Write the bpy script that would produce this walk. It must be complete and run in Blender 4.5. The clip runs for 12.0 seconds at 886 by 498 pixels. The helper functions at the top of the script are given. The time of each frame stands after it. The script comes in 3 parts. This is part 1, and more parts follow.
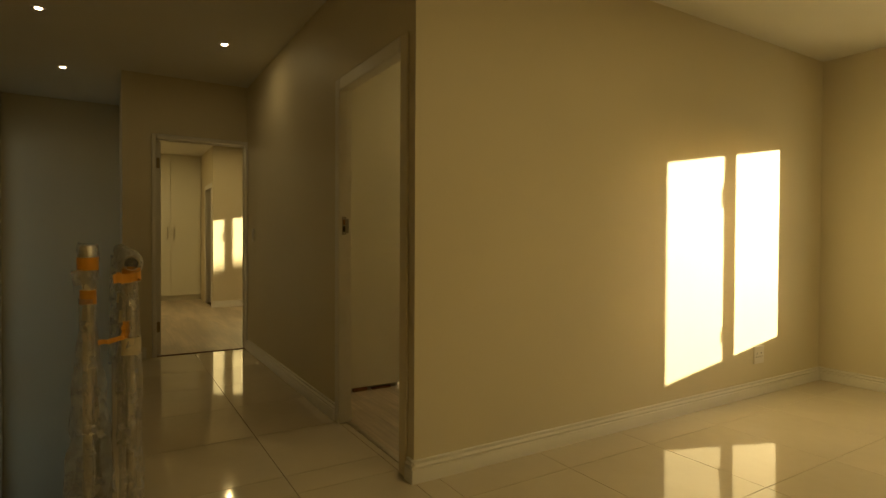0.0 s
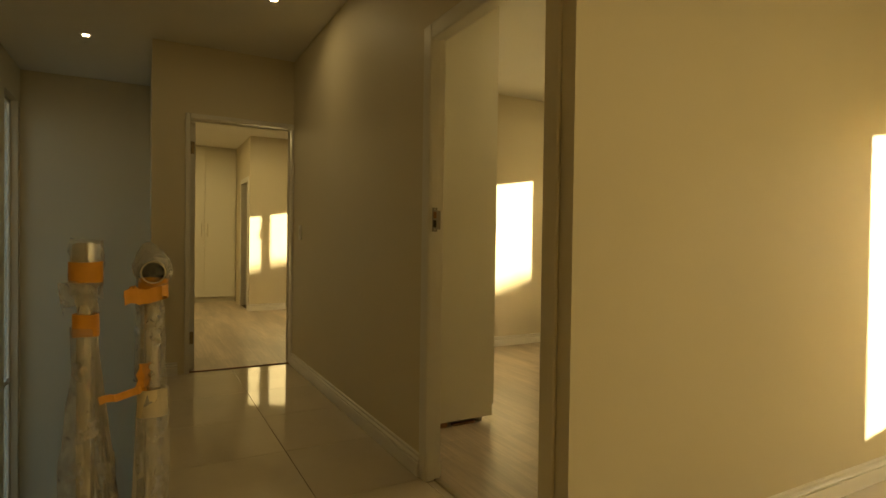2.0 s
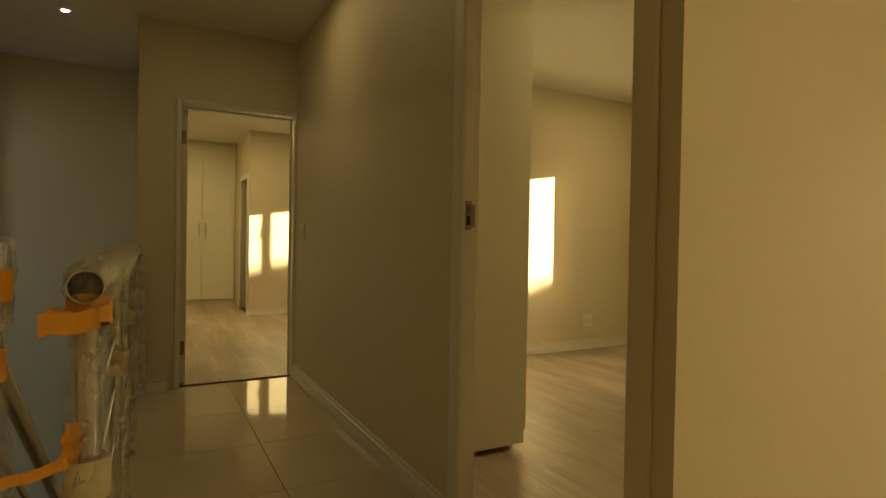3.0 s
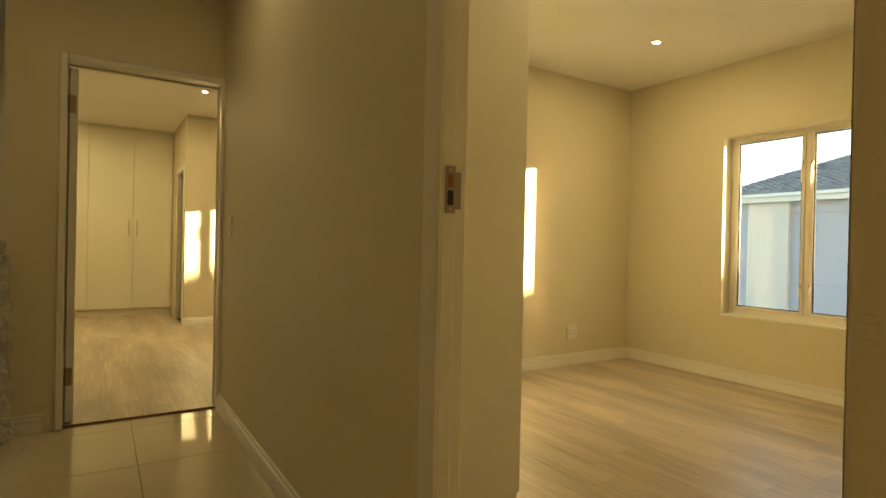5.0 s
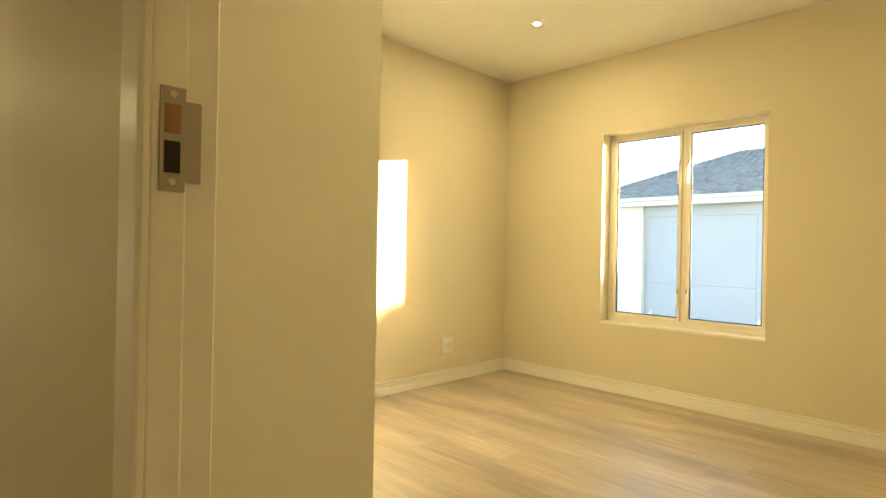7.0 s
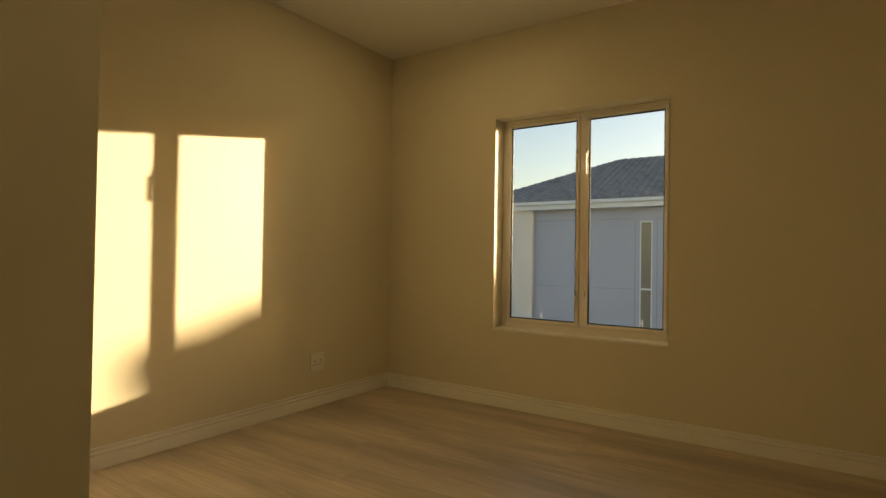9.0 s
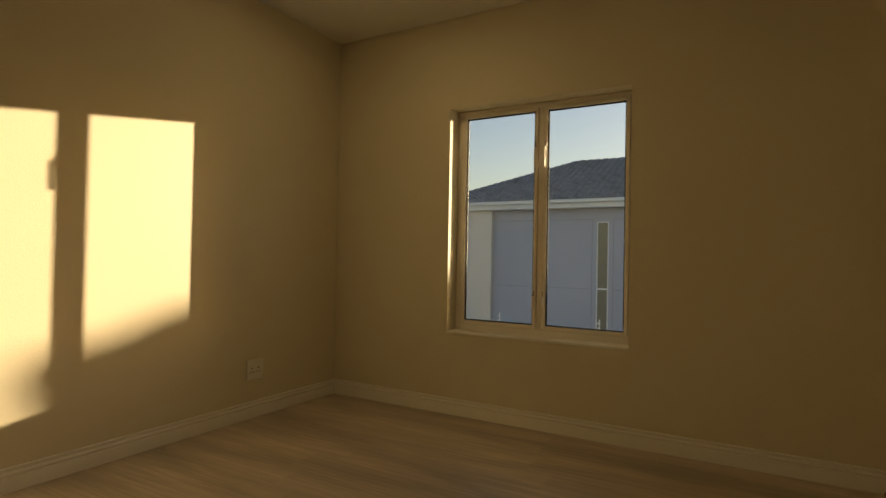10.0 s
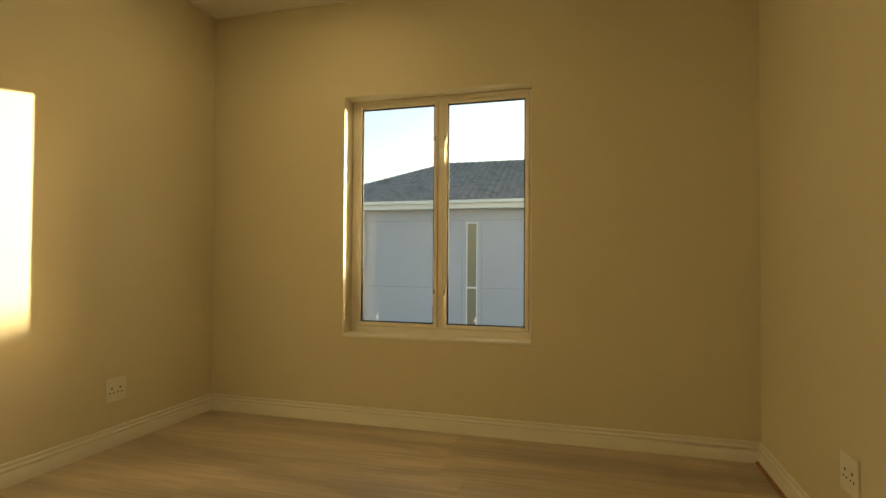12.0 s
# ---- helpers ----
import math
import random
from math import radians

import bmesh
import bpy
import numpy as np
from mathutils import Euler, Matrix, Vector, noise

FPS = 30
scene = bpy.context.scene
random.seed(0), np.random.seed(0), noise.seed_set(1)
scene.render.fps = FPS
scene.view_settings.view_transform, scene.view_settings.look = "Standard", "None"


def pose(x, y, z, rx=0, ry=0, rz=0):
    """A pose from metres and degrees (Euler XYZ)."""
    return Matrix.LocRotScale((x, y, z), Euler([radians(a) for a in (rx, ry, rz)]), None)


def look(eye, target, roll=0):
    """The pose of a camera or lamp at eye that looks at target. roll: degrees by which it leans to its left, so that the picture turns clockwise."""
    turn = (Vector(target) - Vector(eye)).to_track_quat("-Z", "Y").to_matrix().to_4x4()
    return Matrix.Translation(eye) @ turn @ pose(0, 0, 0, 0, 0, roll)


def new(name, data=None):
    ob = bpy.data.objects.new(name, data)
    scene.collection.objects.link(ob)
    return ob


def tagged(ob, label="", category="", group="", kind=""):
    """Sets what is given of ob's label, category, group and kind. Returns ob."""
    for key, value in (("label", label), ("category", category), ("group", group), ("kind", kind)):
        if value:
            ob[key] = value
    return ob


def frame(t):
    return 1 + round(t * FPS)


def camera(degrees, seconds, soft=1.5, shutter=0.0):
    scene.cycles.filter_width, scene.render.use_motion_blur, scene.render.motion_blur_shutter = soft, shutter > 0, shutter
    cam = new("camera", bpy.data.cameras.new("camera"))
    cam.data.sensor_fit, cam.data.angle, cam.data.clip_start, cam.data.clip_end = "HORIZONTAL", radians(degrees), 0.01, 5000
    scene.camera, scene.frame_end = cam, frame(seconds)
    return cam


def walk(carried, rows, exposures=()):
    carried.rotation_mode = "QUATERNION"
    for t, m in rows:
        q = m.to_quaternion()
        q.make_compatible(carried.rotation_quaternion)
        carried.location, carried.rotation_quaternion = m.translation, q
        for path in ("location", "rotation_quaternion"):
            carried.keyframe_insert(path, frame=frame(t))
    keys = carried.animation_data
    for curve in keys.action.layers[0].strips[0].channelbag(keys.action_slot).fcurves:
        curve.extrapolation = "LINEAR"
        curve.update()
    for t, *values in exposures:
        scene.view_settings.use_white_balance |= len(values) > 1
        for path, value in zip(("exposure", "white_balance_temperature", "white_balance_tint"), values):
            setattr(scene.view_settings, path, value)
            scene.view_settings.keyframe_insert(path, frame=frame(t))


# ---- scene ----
cam = camera(78.2, 12.0)
PATH = [
    (0, (0.297, -0.143, 1.105), (1.338, 1.565, 1.075), 0.3),
    (0.5, (0.295, 0.064, 1.1), (1.302, 1.791, 1.07), 0.4),
    (1, (0.236, 0.333, 1.113), (1.226, 2.07, 1.082), 0.5),
    (1.5, (0.25, 0.541, 1.092), (1.225, 2.288, 1.066), 0.6),
    (2, (0.347, 0.781, 1.097), (1.305, 2.536, 1.067), 0.8),
    (2.5, (0.41, 0.993, 1.094), (1.357, 2.754, 1.064), 0.7),
    (3, (0.449, 1.229, 1.093), (1.402, 2.987, 1.066), 1.0),
    (5, (0.817, 1.917, 1.063), (1.884, 3.608, 1.052), 1.2),
    (5.5, (0.95, 2.027, 1.061), (2.093, 3.668, 1.056), 1.2),
    (6, (1.073, 2.129, 1.062), (2.285, 3.72, 1.062), 1.1),
    (6.5, (1.176, 2.251, 1.072), (2.472, 3.775, 1.075), 1.2),
    (7, (1.295, 2.365, 1.083), (2.708, 3.781, 1.086), 1.1),
    (9, (1.852, 2.679, 1.043), (3.507, 3.801, 1.07), 0.9),
    (9.5, (2.0, 2.725, 1.041), (3.693, 3.789, 1.069), 1.1),
    (10, (2.087, 2.761, 1.033), (3.82, 3.76, 1.062), 1.1),
    (10.5, (2.122, 2.817, 1.028), (3.902, 3.729, 1.062), 1.0),
    (11, (2.141, 2.897, 1.021), (3.98, 3.681, 1.058), 0.9),
    (11.5, (2.163, 2.921, 1.009), (4.043, 3.6, 1.053), 0.8),
    (12, (2.152, 3.004, 1.008), (4.073, 3.558, 1.048), 0.4),
]
EXPOSURES = [(0.0, 1.45, 7200, 10), (1.0, 1.8, 7000, 10), (1.5, 1.95, 7000, 10), (2.0, 1.98, 7050, 10), (3.0, 1.97, 7250, 10), (5.0, 2.62, 6900, 10), (5.5, 2.92, 6600, 10), (6.5, 3.28, 6200, 10), (7.0, 3.38, 6150, 10), (9.0, 1.2, 6900, 20), (9.5, 0.9, 6900, 22), (10.0, 0.68, 6900, 22), (10.5, 0.74, 6900, 21), (11.0, 1.15, 6900, 17), (11.5, 1.44, 6900, 15), (12.0, 1.76, 7100, 13)]
walk(cam, [(t, look(eye, target, roll)) for t, eye, target, roll in PATH], EXPOSURES)

# ---- world and sun: a low evening sun on the window side ----
SUN_WAY = Vector((-1.268, 1.0, -0.192)).normalized()
world = bpy.data.worlds.new("world")
scene.world = world
world.use_nodes = True
wn = world.node_tree
sky = wn.nodes.new("ShaderNodeTexSky")
sky.sky_type, sky.sun_disc = "NISHITA", False
sky.dust_density, sky.air_density = 1.6, 1.0
sky.sun_elevation, sky.sun_rotation = math.asin(-SUN_WAY.z), math.atan2(-SUN_WAY.x, -SUN_WAY.y)
wn.links.new(sky.outputs[0], wn.nodes["Background"].inputs[0])
wn.nodes["Background"].inputs[1].default_value = 0.15
sun = new("sun", bpy.data.lights.new("sun", "SUN"))
sun.data.energy, sun.data.angle, sun.data.color = 5.0, radians(0.5), (1.0, 0.85, 0.49)
sun.matrix_world = look((0, 0, 12), Vector((0, 0, 12)) + SUN_WAY)


# ---- materials ----
def mat(name, color, rough=0.5, metal=0.0, vary=0.06, scale=3.0, bump=0.0, bump_scale=80.0, per_object=0.0, island=0.0, gloss_vary=0.0, stretch=None, coat=0.0):
    """A surface with slow blotches, fine grain relief and, for pieces, a shade of its own per object."""
    m = bpy.data.materials.new(name)
    m.use_nodes = True
    t = m.node_tree
    b = t.nodes["Principled BSDF"]
    b.inputs["Roughness"].default_value, b.inputs["Metallic"].default_value = rough, metal
    b.inputs["Coat Weight"].default_value = coat
    tc = t.nodes.new("ShaderNodeTexCoord")
    mp = t.nodes.new("ShaderNodeMapping")
    t.links.new(tc.outputs["Object"], mp.inputs[0])
    if stretch:
        mp.inputs["Scale"].default_value = stretch
    n1 = t.nodes.new("ShaderNodeTexNoise")
    n1.inputs["Scale"].default_value, n1.inputs["Detail"].default_value = scale, 4
    t.links.new(mp.outputs[0], n1.inputs["Vector"])
    n2 = t.nodes.new("ShaderNodeTexNoise")
    n2.inputs["Scale"].default_value, n2.inputs["Detail"].default_value = bump_scale, 3
    t.links.new(mp.outputs[0], n2.inputs["Vector"])
    add = t.nodes.new("ShaderNodeMath")
    add.operation = "MULTIPLY_ADD"
    add.inputs[1].default_value = 0.3
    t.links.new(n2.outputs["Fac"], add.inputs[0])
    t.links.new(n1.outputs["Fac"], add.inputs[2])
    last = add.outputs[0]
    if per_object:
        oi = t.nodes.new("ShaderNodeObjectInfo")
        add2 = t.nodes.new("ShaderNodeMath")
        add2.operation = "MULTIPLY_ADD"
        add2.inputs[1].default_value = per_object
        t.links.new(oi.outputs["Random"], add2.inputs[0])
        t.links.new(last, add2.inputs[2])
        last = add2.outputs[0]
    if island:
        ge = t.nodes.new("ShaderNodeNewGeometry")
        add3 = t.nodes.new("ShaderNodeMath")
        add3.operation = "MULTIPLY_ADD"
        add3.inputs[1].default_value = island
        t.links.new(ge.outputs["Random Per Island"], add3.inputs[0])
        t.links.new(last, add3.inputs[2])
        last = add3.outputs[0]
    ramp = t.nodes.new("ShaderNodeValToRGB")
    e = ramp.color_ramp.elements
    e[0].position, e[1].position = 0.35, 0.95
    e[0].color = (*[c * (1 - vary) for c in color], 1)
    e[1].color = (*[min(1, c * (1 + vary)) for c in color], 1)
    t.links.new(last, ramp.inputs[0])
    t.links.new(ramp.outputs[0], b.inputs["Base Color"])
    if gloss_vary:
        mr = t.nodes.new("ShaderNodeMapRange")
        mr.inputs[3].default_value, mr.inputs[4].default_value = max(0.01, rough - gloss_vary), rough + gloss_vary
        t.links.new(n1.outputs["Fac"], mr.inputs[0])
        t.links.new(mr.outputs[0], b.inputs["Roughness"])
    if bump:
        bp = t.nodes.new("ShaderNodeBump")
        bp.inputs["Strength"].default_value, bp.inputs["Distance"].default_value = 1.0, bump
        t.links.new(n2.outputs["Fac"], bp.inputs["Height"])
        t.links.new(bp.outputs[0], b.inputs["Normal"])
    return m


def glow(name, color, strength):
    m = bpy.data.materials.new(name)
    m.use_nodes = True
    b = m.node_tree.nodes["Principled BSDF"]
    b.inputs["Base Color"].default_value = (0.8, 0.8, 0.8, 1)
    b.inputs["Emission Color"].default_value = (*color, 1)
    b.inputs["Emission Strength"].default_value = strength
    return m


def glass(name, rough=0.0, color=(0.95, 0.98, 0.97)):
    m = bpy.data.materials.new(name)
    m.use_nodes = True
    b = m.node_tree.nodes["Principled BSDF"]
    b.inputs["Base Color"].default_value = (*color, 1)
    b.inputs["Roughness"].default_value, b.inputs["IOR"].default_value = rough, 1.45
    b.inputs["Transmission Weight"].default_value = 1.0
    return m


def clear_glass(name):
    """Thin window glass: clear, with a mirror gloss that grows at grazing angles."""
    m = bpy.data.materials.new(name)
    m.use_nodes = True
    t = m.node_tree
    t.nodes.remove(t.nodes["Principled BSDF"])
    clear, gloss, mix, fr = (t.nodes.new("ShaderNode" + k) for k in ("BsdfTransparent", "BsdfGlossy", "MixShader", "Fresnel"))
    clear.inputs[0].default_value = (0.95, 0.975, 0.97, 1)
    gloss.inputs["Roughness"].default_value = 0.0
    fr.inputs[0].default_value = 1.35
    for a, b in ((fr.outputs[0], mix.inputs[0]), (clear.outputs[0], mix.inputs[1]), (gloss.outputs[0], mix.inputs[2]), (mix.outputs[0], t.nodes["Material Output"].inputs[0])):
        t.links.new(a, b)
    return m


def wrap(name, color, cover, rough):
    """Thin crinkled film: partly see-through, with sharp glints."""
    m = bpy.data.materials.new(name)
    m.use_nodes = True
    t = m.node_tree
    b = t.nodes["Principled BSDF"]
    b.inputs["Base Color"].default_value, b.inputs["Roughness"].default_value = (*color, 1), rough
    b.inputs["Specular IOR Level"].default_value, b.inputs["IOR"].default_value = 1.0, 1.9
    clear = t.nodes.new("ShaderNodeBsdfTransparent")
    mix = t.nodes.new("ShaderNodeMixShader")
    n = t.nodes.new("ShaderNodeTexNoise")
    n.inputs["Scale"].default_value, n.inputs["Detail"].default_value = 22, 5
    n2 = t.nodes.new("ShaderNodeTexNoise")
    n2.inputs["Scale"].default_value, n2.inputs["Detail"].default_value = 60, 4
    tc = t.nodes.new("ShaderNodeTexCoord")
    for k in (n, n2):
        t.links.new(tc.outputs["Object"], k.inputs["Vector"])
    mr = t.nodes.new("ShaderNodeMapRange")
    mr.inputs[1].default_value, mr.inputs[2].default_value = 0.35, 0.7
    mr.inputs[3].default_value, mr.inputs[4].default_value = cover * 0.4, min(1, cover * 1.7)
    t.links.new(n.outputs["Fac"], mr.inputs[0])
    t.links.new(mr.outputs[0], mix.inputs[0])
    t.links.new(clear.outputs[0], mix.inputs[1])
    t.links.new(b.outputs[0], mix.inputs[2])
    t.links.new(mix.outputs[0], t.nodes["Material Output"].inputs[0])
    bp = t.nodes.new("ShaderNodeBump")
    bp.inputs["Strength"].default_value, bp.inputs["Distance"].default_value = 1.0, 0.04
    t.links.new(n2.outputs["Fac"], bp.inputs["Height"])
    t.links.new(bp.outputs[0], b.inputs["Normal"])
    return m


def laminate(name, color):
    """Oak print: long soft bands that run on from plank to plank, fine grain streaks and a little tint of each board."""
    m = mat(name, color, 0.38, vary=0.22, scale=1.1, per_object=0.05, gloss_vary=0.07, bump=0.0003, bump_scale=26, stretch=(7, 0.5, 1))
    t = m.node_tree
    b = t.nodes["Principled BSDF"]
    base = b.inputs["Base Color"].links[0].from_socket
    geo = t.nodes.new("ShaderNodeNewGeometry")
    last = base
    for sc, grow, dark, lo, hi in (((2.3, 0.42, 1), 1.6, 0.74, 0.36, 0.62), ((38, 1.6, 1), 1.5, 0.88, 0.40, 0.66)):
        mp = t.nodes.new("ShaderNodeMapping")
        mp.inputs["Scale"].default_value = sc
        n = t.nodes.new("ShaderNodeTexNoise")
        n.inputs["Scale"].default_value, n.inputs["Detail"].default_value, n.inputs["Distortion"].default_value = grow, 4, 0.6
        mr = t.nodes.new("ShaderNodeMapRange")
        mr.inputs[1].default_value, mr.inputs[2].default_value, mr.inputs[3].default_value, mr.inputs[4].default_value = lo, hi, dark, 1.08
        mul = t.nodes.new("ShaderNodeVectorMath")
        mul.operation = "SCALE"
        t.links.new(geo.outputs["Position"], mp.inputs[0])
        t.links.new(mp.outputs[0], n.inputs["Vector"])
        t.links.new(n.outputs["Fac"], mr.inputs[0])
        t.links.new(last, mul.inputs[0])
        t.links.new(mr.outputs[0], mul.inputs["Scale"])
        last = mul.outputs[0]
    t.links.new(last, b.inputs["Base Color"])
    return m


WALL = mat("wall_paint", (0.69, 0.62, 0.46), 0.55, vary=0.03, scale=1.2, bump=0.0006, bump_scale=140)
CEIL = mat("ceiling_paint", (0.78, 0.76, 0.70), 0.75, vary=0.02, scale=1.0, bump=0.0004, bump_scale=160)
TRIM = mat("trim_enamel", (0.78, 0.75, 0.68), 0.35, vary=0.03, scale=4, bump=0.00005, bump_scale=25)
FRAME = mat("window_coating", (0.82, 0.77, 0.69), 0.35, vary=0.03, scale=6, bump=0.0002)
TILE = mat("porcelain_tile", (0.60, 0.53, 0.41), 0.05, vary=0.06, scale=2.2, per_object=0.12, gloss_vary=0.02, bump=0.00006, bump_scale=14)
GROUT = mat("grout", (0.30, 0.255, 0.19), 0.9, vary=0.15, scale=12, bump=0.001)
PLANK = laminate("laminate_plank", (0.52, 0.43, 0.33))
SUBFLOOR = mat("plank_joint", (0.10, 0.075, 0.05), 0.9, vary=0.1)
BOARD = mat("melamine_board", (0.74, 0.71, 0.60), 0.38, vary=0.025, scale=2, bump=0.0002)
BROWN = mat("raw_hardwood", (0.26, 0.12, 0.06), 0.6, vary=0.3, scale=30, stretch=(1, 1, 0.2))
DARK = mat("painted_recess_shade", (0.03, 0.025, 0.02), 0.9, vary=0.2)
STEEL = mat("stainless_steel", (0.62, 0.60, 0.57), 0.2, 1.0, vary=0.05, scale=20, stretch=(1, 1, 0.1), gloss_vary=0.06)
NICKEL = mat("brushed_nickel", (0.55, 0.50, 0.42), 0.32, 1.0, vary=0.08, scale=50)
BRASS = mat("hinge_metal", (0.32, 0.25, 0.16), 0.4, 0.9, vary=0.1, scale=40)
TAPE = mat("orange_tape", (0.74, 0.33, 0.04), 0.45, vary=0.15, scale=18, bump=0.002, bump_scale=35)
CREAM_TAPE = mat("masking_tape", (0.68, 0.58, 0.38), 0.6, vary=0.1, scale=18, bump=0.002, bump_scale=35)
FILM = wrap("plastic_wrap", (0.86, 0.84, 0.80), 0.30, 0.06)
SHEET = wrap("loose_plastic_sheet", (0.78, 0.75, 0.70), 0.30, 0.16)
PLASTIC = mat("white_plastic", (0.80, 0.77, 0.70), 0.3, vary=0.02)
HOLE = mat("black_hole", (0.01, 0.01, 0.01), 0.8, vary=0.1)
PANE = clear_glass("window_glass")
FROST = glass("obscure_glass", 0.25, (0.93, 0.97, 1.0))
LAMP = glow("lamp_face", (1.0, 0.80, 0.52), 26.0)
RENDER_OUT = mat("painted_plaster", (0.46, 0.47, 0.535), 0.85, vary=0.05, scale=0.7, bump=0.002, bump_scale=30)
WHITE_OUT = mat("white_fascia", (0.78, 0.78, 0.76), 0.5, vary=0.04)
ROOF = mat("concrete_roof_tile", (0.20, 0.205, 0.225), 0.6, vary=0.45, scale=3.5, island=0.35, bump=0.003, bump_scale=25)
EARTH = mat("ground_soil", (0.24, 0.20, 0.14), 0.95, vary=0.25, scale=0.4, bump=0.02, bump_scale=6)
STAIR = mat("stair_tile", (0.50, 0.46, 0.39), 0.2, vary=0.06, scale=3)


# ---- builders ----
def box(bm, x0, x1, y0, y1, z0, z1, bevel=0.0, segs=1):
    r = bmesh.ops.create_cube(bm, size=1.0, matrix=Matrix.Translation(((x0 + x1) / 2, (y0 + y1) / 2, (z0 + z1) / 2)) @ Matrix.Diagonal((x1 - x0, y1 - y0, z1 - z0, 1)))
    if bevel:
        edges = list({e for v in r["verts"] for e in v.link_edges})
        bmesh.ops.bevel(bm, geom=edges, offset=bevel, segments=segs, affect="EDGES", profile=0.5)


def rod(bm, p0, p1, r, segs=20, r2=None):
    a, b = Vector(p0), Vector(p1)
    m = Matrix.Translation((a + b) / 2) @ (b - a).to_track_quat("Z", "Y").to_matrix().to_4x4()
    bmesh.ops.create_cone(bm, cap_ends=True, segments=segs, radius1=r, radius2=r if r2 is None else r2, depth=(b - a).length, matrix=m)


def tube(bm, p0, p1, r, t, segs=28):
    """An open pipe with wall thickness t."""
    a, b = Vector(p0), Vector(p1)
    q = (b - a).to_track_quat("Z", "Y").to_matrix()
    rings = []
    for p, rad in ((a, r), (b, r), (b, r - t), (a, r - t)):
        rings.append([bm.verts.new(p + q @ Vector((rad * math.cos(i * math.tau / segs), rad * math.sin(i * math.tau / segs), 0))) for i in range(segs)])
    for k in range(4):
        ra, rb = rings[k], rings[(k + 1) % 4]
        for i in range(segs):
            bm.faces.new((ra[i], ra[(i + 1) % segs], rb[(i + 1) % segs], rb[i]))


def mesh_of(name, bm, material, smooth=False):
    bmesh.ops.recalc_face_normals(bm, faces=bm.faces)
    me = bpy.data.meshes.new(name)
    bm.to_mesh(me)
    bm.free()
    me.materials.append(material)
    if smooth:
        for p in me.polygons:
            p.use_smooth = True
        me.set_sharp_from_angle(angle=radians(40))
    return me


def part(name, bm, material, parent=None, label="", smooth=False):
    ob = new(name, mesh_of(name, bm, material, smooth))
    if parent:
        ob.parent = parent
        ob.matrix_parent_inverse = parent.matrix_basis.inverted()
    return tagged(ob, label)


def thing(name, x, y, z, label, category, group="", kind=""):
    ob = new(name)
    ob.empty_display_size = 0.05
    ob.matrix_basis = pose(x, y, z)
    return tagged(ob, label, category, group, kind)


def solid(name, boxes, material, label, category, bevel=0.0):
    bm = bmesh.new()
    for b in boxes:
        box(bm, *b, bevel=bevel)
    return tagged(part(name, bm, material), label, category, kind="structure")


def sweep(bm, profile, p0, p1, out):
    """A moulding: profile of (depth, height) pairs drawn along the floor line p0 to p1, depth towards out."""
    a, b, o = Vector((*p0, 0)), Vector((*p1, 0)), Vector((*out, 0))
    ra = [bm.verts.new(a + o * d + Vector((0, 0, h))) for d, h in profile]
    rb = [bm.verts.new(b + o * d + Vector((0, 0, h))) for d, h in profile]
    n = len(profile)
    for i in range(n):
        bm.faces.new((ra[i], ra[(i + 1) % n], rb[(i + 1) % n], rb[i]))
    bm.faces.new(ra)
    bm.faces.new(list(reversed(rb)))


SKIRT = [(-0.002, 0.0), (0.019, 0.0), (0.019, 0.058), (0.0165, 0.062), (0.010, 0.063), (0.010, 0.068), (0.0165, 0.070), (0.0175, 0.076), (0.014, 0.081), (0.006, 0.084), (0.006, 0.090), (0.010, 0.092), (0.010, 0.100), (-0.002, 0.104)]
H = 2.63        # ceiling
XC, XB = 1.475, 1.545   # corridor wall, its two faces
YL, YR, YN = 2.035, 2.225, 5.51   # lounge wall, bedroom side wall, bedroom north wall
XL, HL = 5.20, 2.56   # lounge window wall and ceiling
XW = 5.25      # inner face of the window wall
WIN_Z = (0.540, 2.024)
WIN_Y = ((0.332, 1.536), (3.377, 4.545), (6.10, 7.25))

# ---- large structure ----
LOW = -2.9
WIN_ZZ = ((0.457, 1.974), WIN_Z, WIN_Z)
wins = []
y = -3.2
for k, (a, b) in enumerate(WIN_Y):
    f0, f1 = (XL, XL + 0.165) if k == 0 else (XW, XW + 0.165)
    wins += [(f0, f1, y, a, LOW, 2.95), (f0, f1, a, b, LOW, WIN_ZZ[k][0]), (f0, f1, a, b, WIN_ZZ[k][1], 2.95)]
    y = b
    if k == 0:
        wins.append((f0, f1, y, YL, LOW, 2.95))
        y = YL - 0.015
wins.append((XW, XW + 0.165, y, 11.6, LOW, 2.95))
solid("wall_east", wins, WALL, "smooth cream painted wall with deep window openings", "wall")
D1 = (2.133, 2.995)   # bedroom doorway, rough opening
solid("wall_corridor", [(XC, XB, YL, D1[0], 0, H), (XC, XB, D1[1], 5.585, 0, H), (XC, XB, D1[0], D1[1], 2.033, H)], WALL, "smooth greige painted corridor wall with a doorway", "wall")
solid("wall_lounge", [(XB, 2.35, YL, 2.12, 0, H), (2.35, XW, YL, YR, 0, H)], WALL, "smooth cream painted wall lit by a window patch", "wall")
D2 = (0.625, 1.495)
solid("wall_corridor_end", [(0.385, D2[0], 5.585, 5.72, LOW, H), (D2[0], D2[1], 5.585, 5.72, 2.087, H), (D2[1], XB, 5.585, 5.72, 0, H), (D2[0], D2[1], 5.585, 5.72, LOW, -0.02)], WALL, "greige painted wall with a bedroom doorway", "wall")
solid("wall_bedroom_north", [(XB, XW, YN, 5.72, 0, H)], WALL, "smooth cream painted wall with a sunlit patch", "wall")
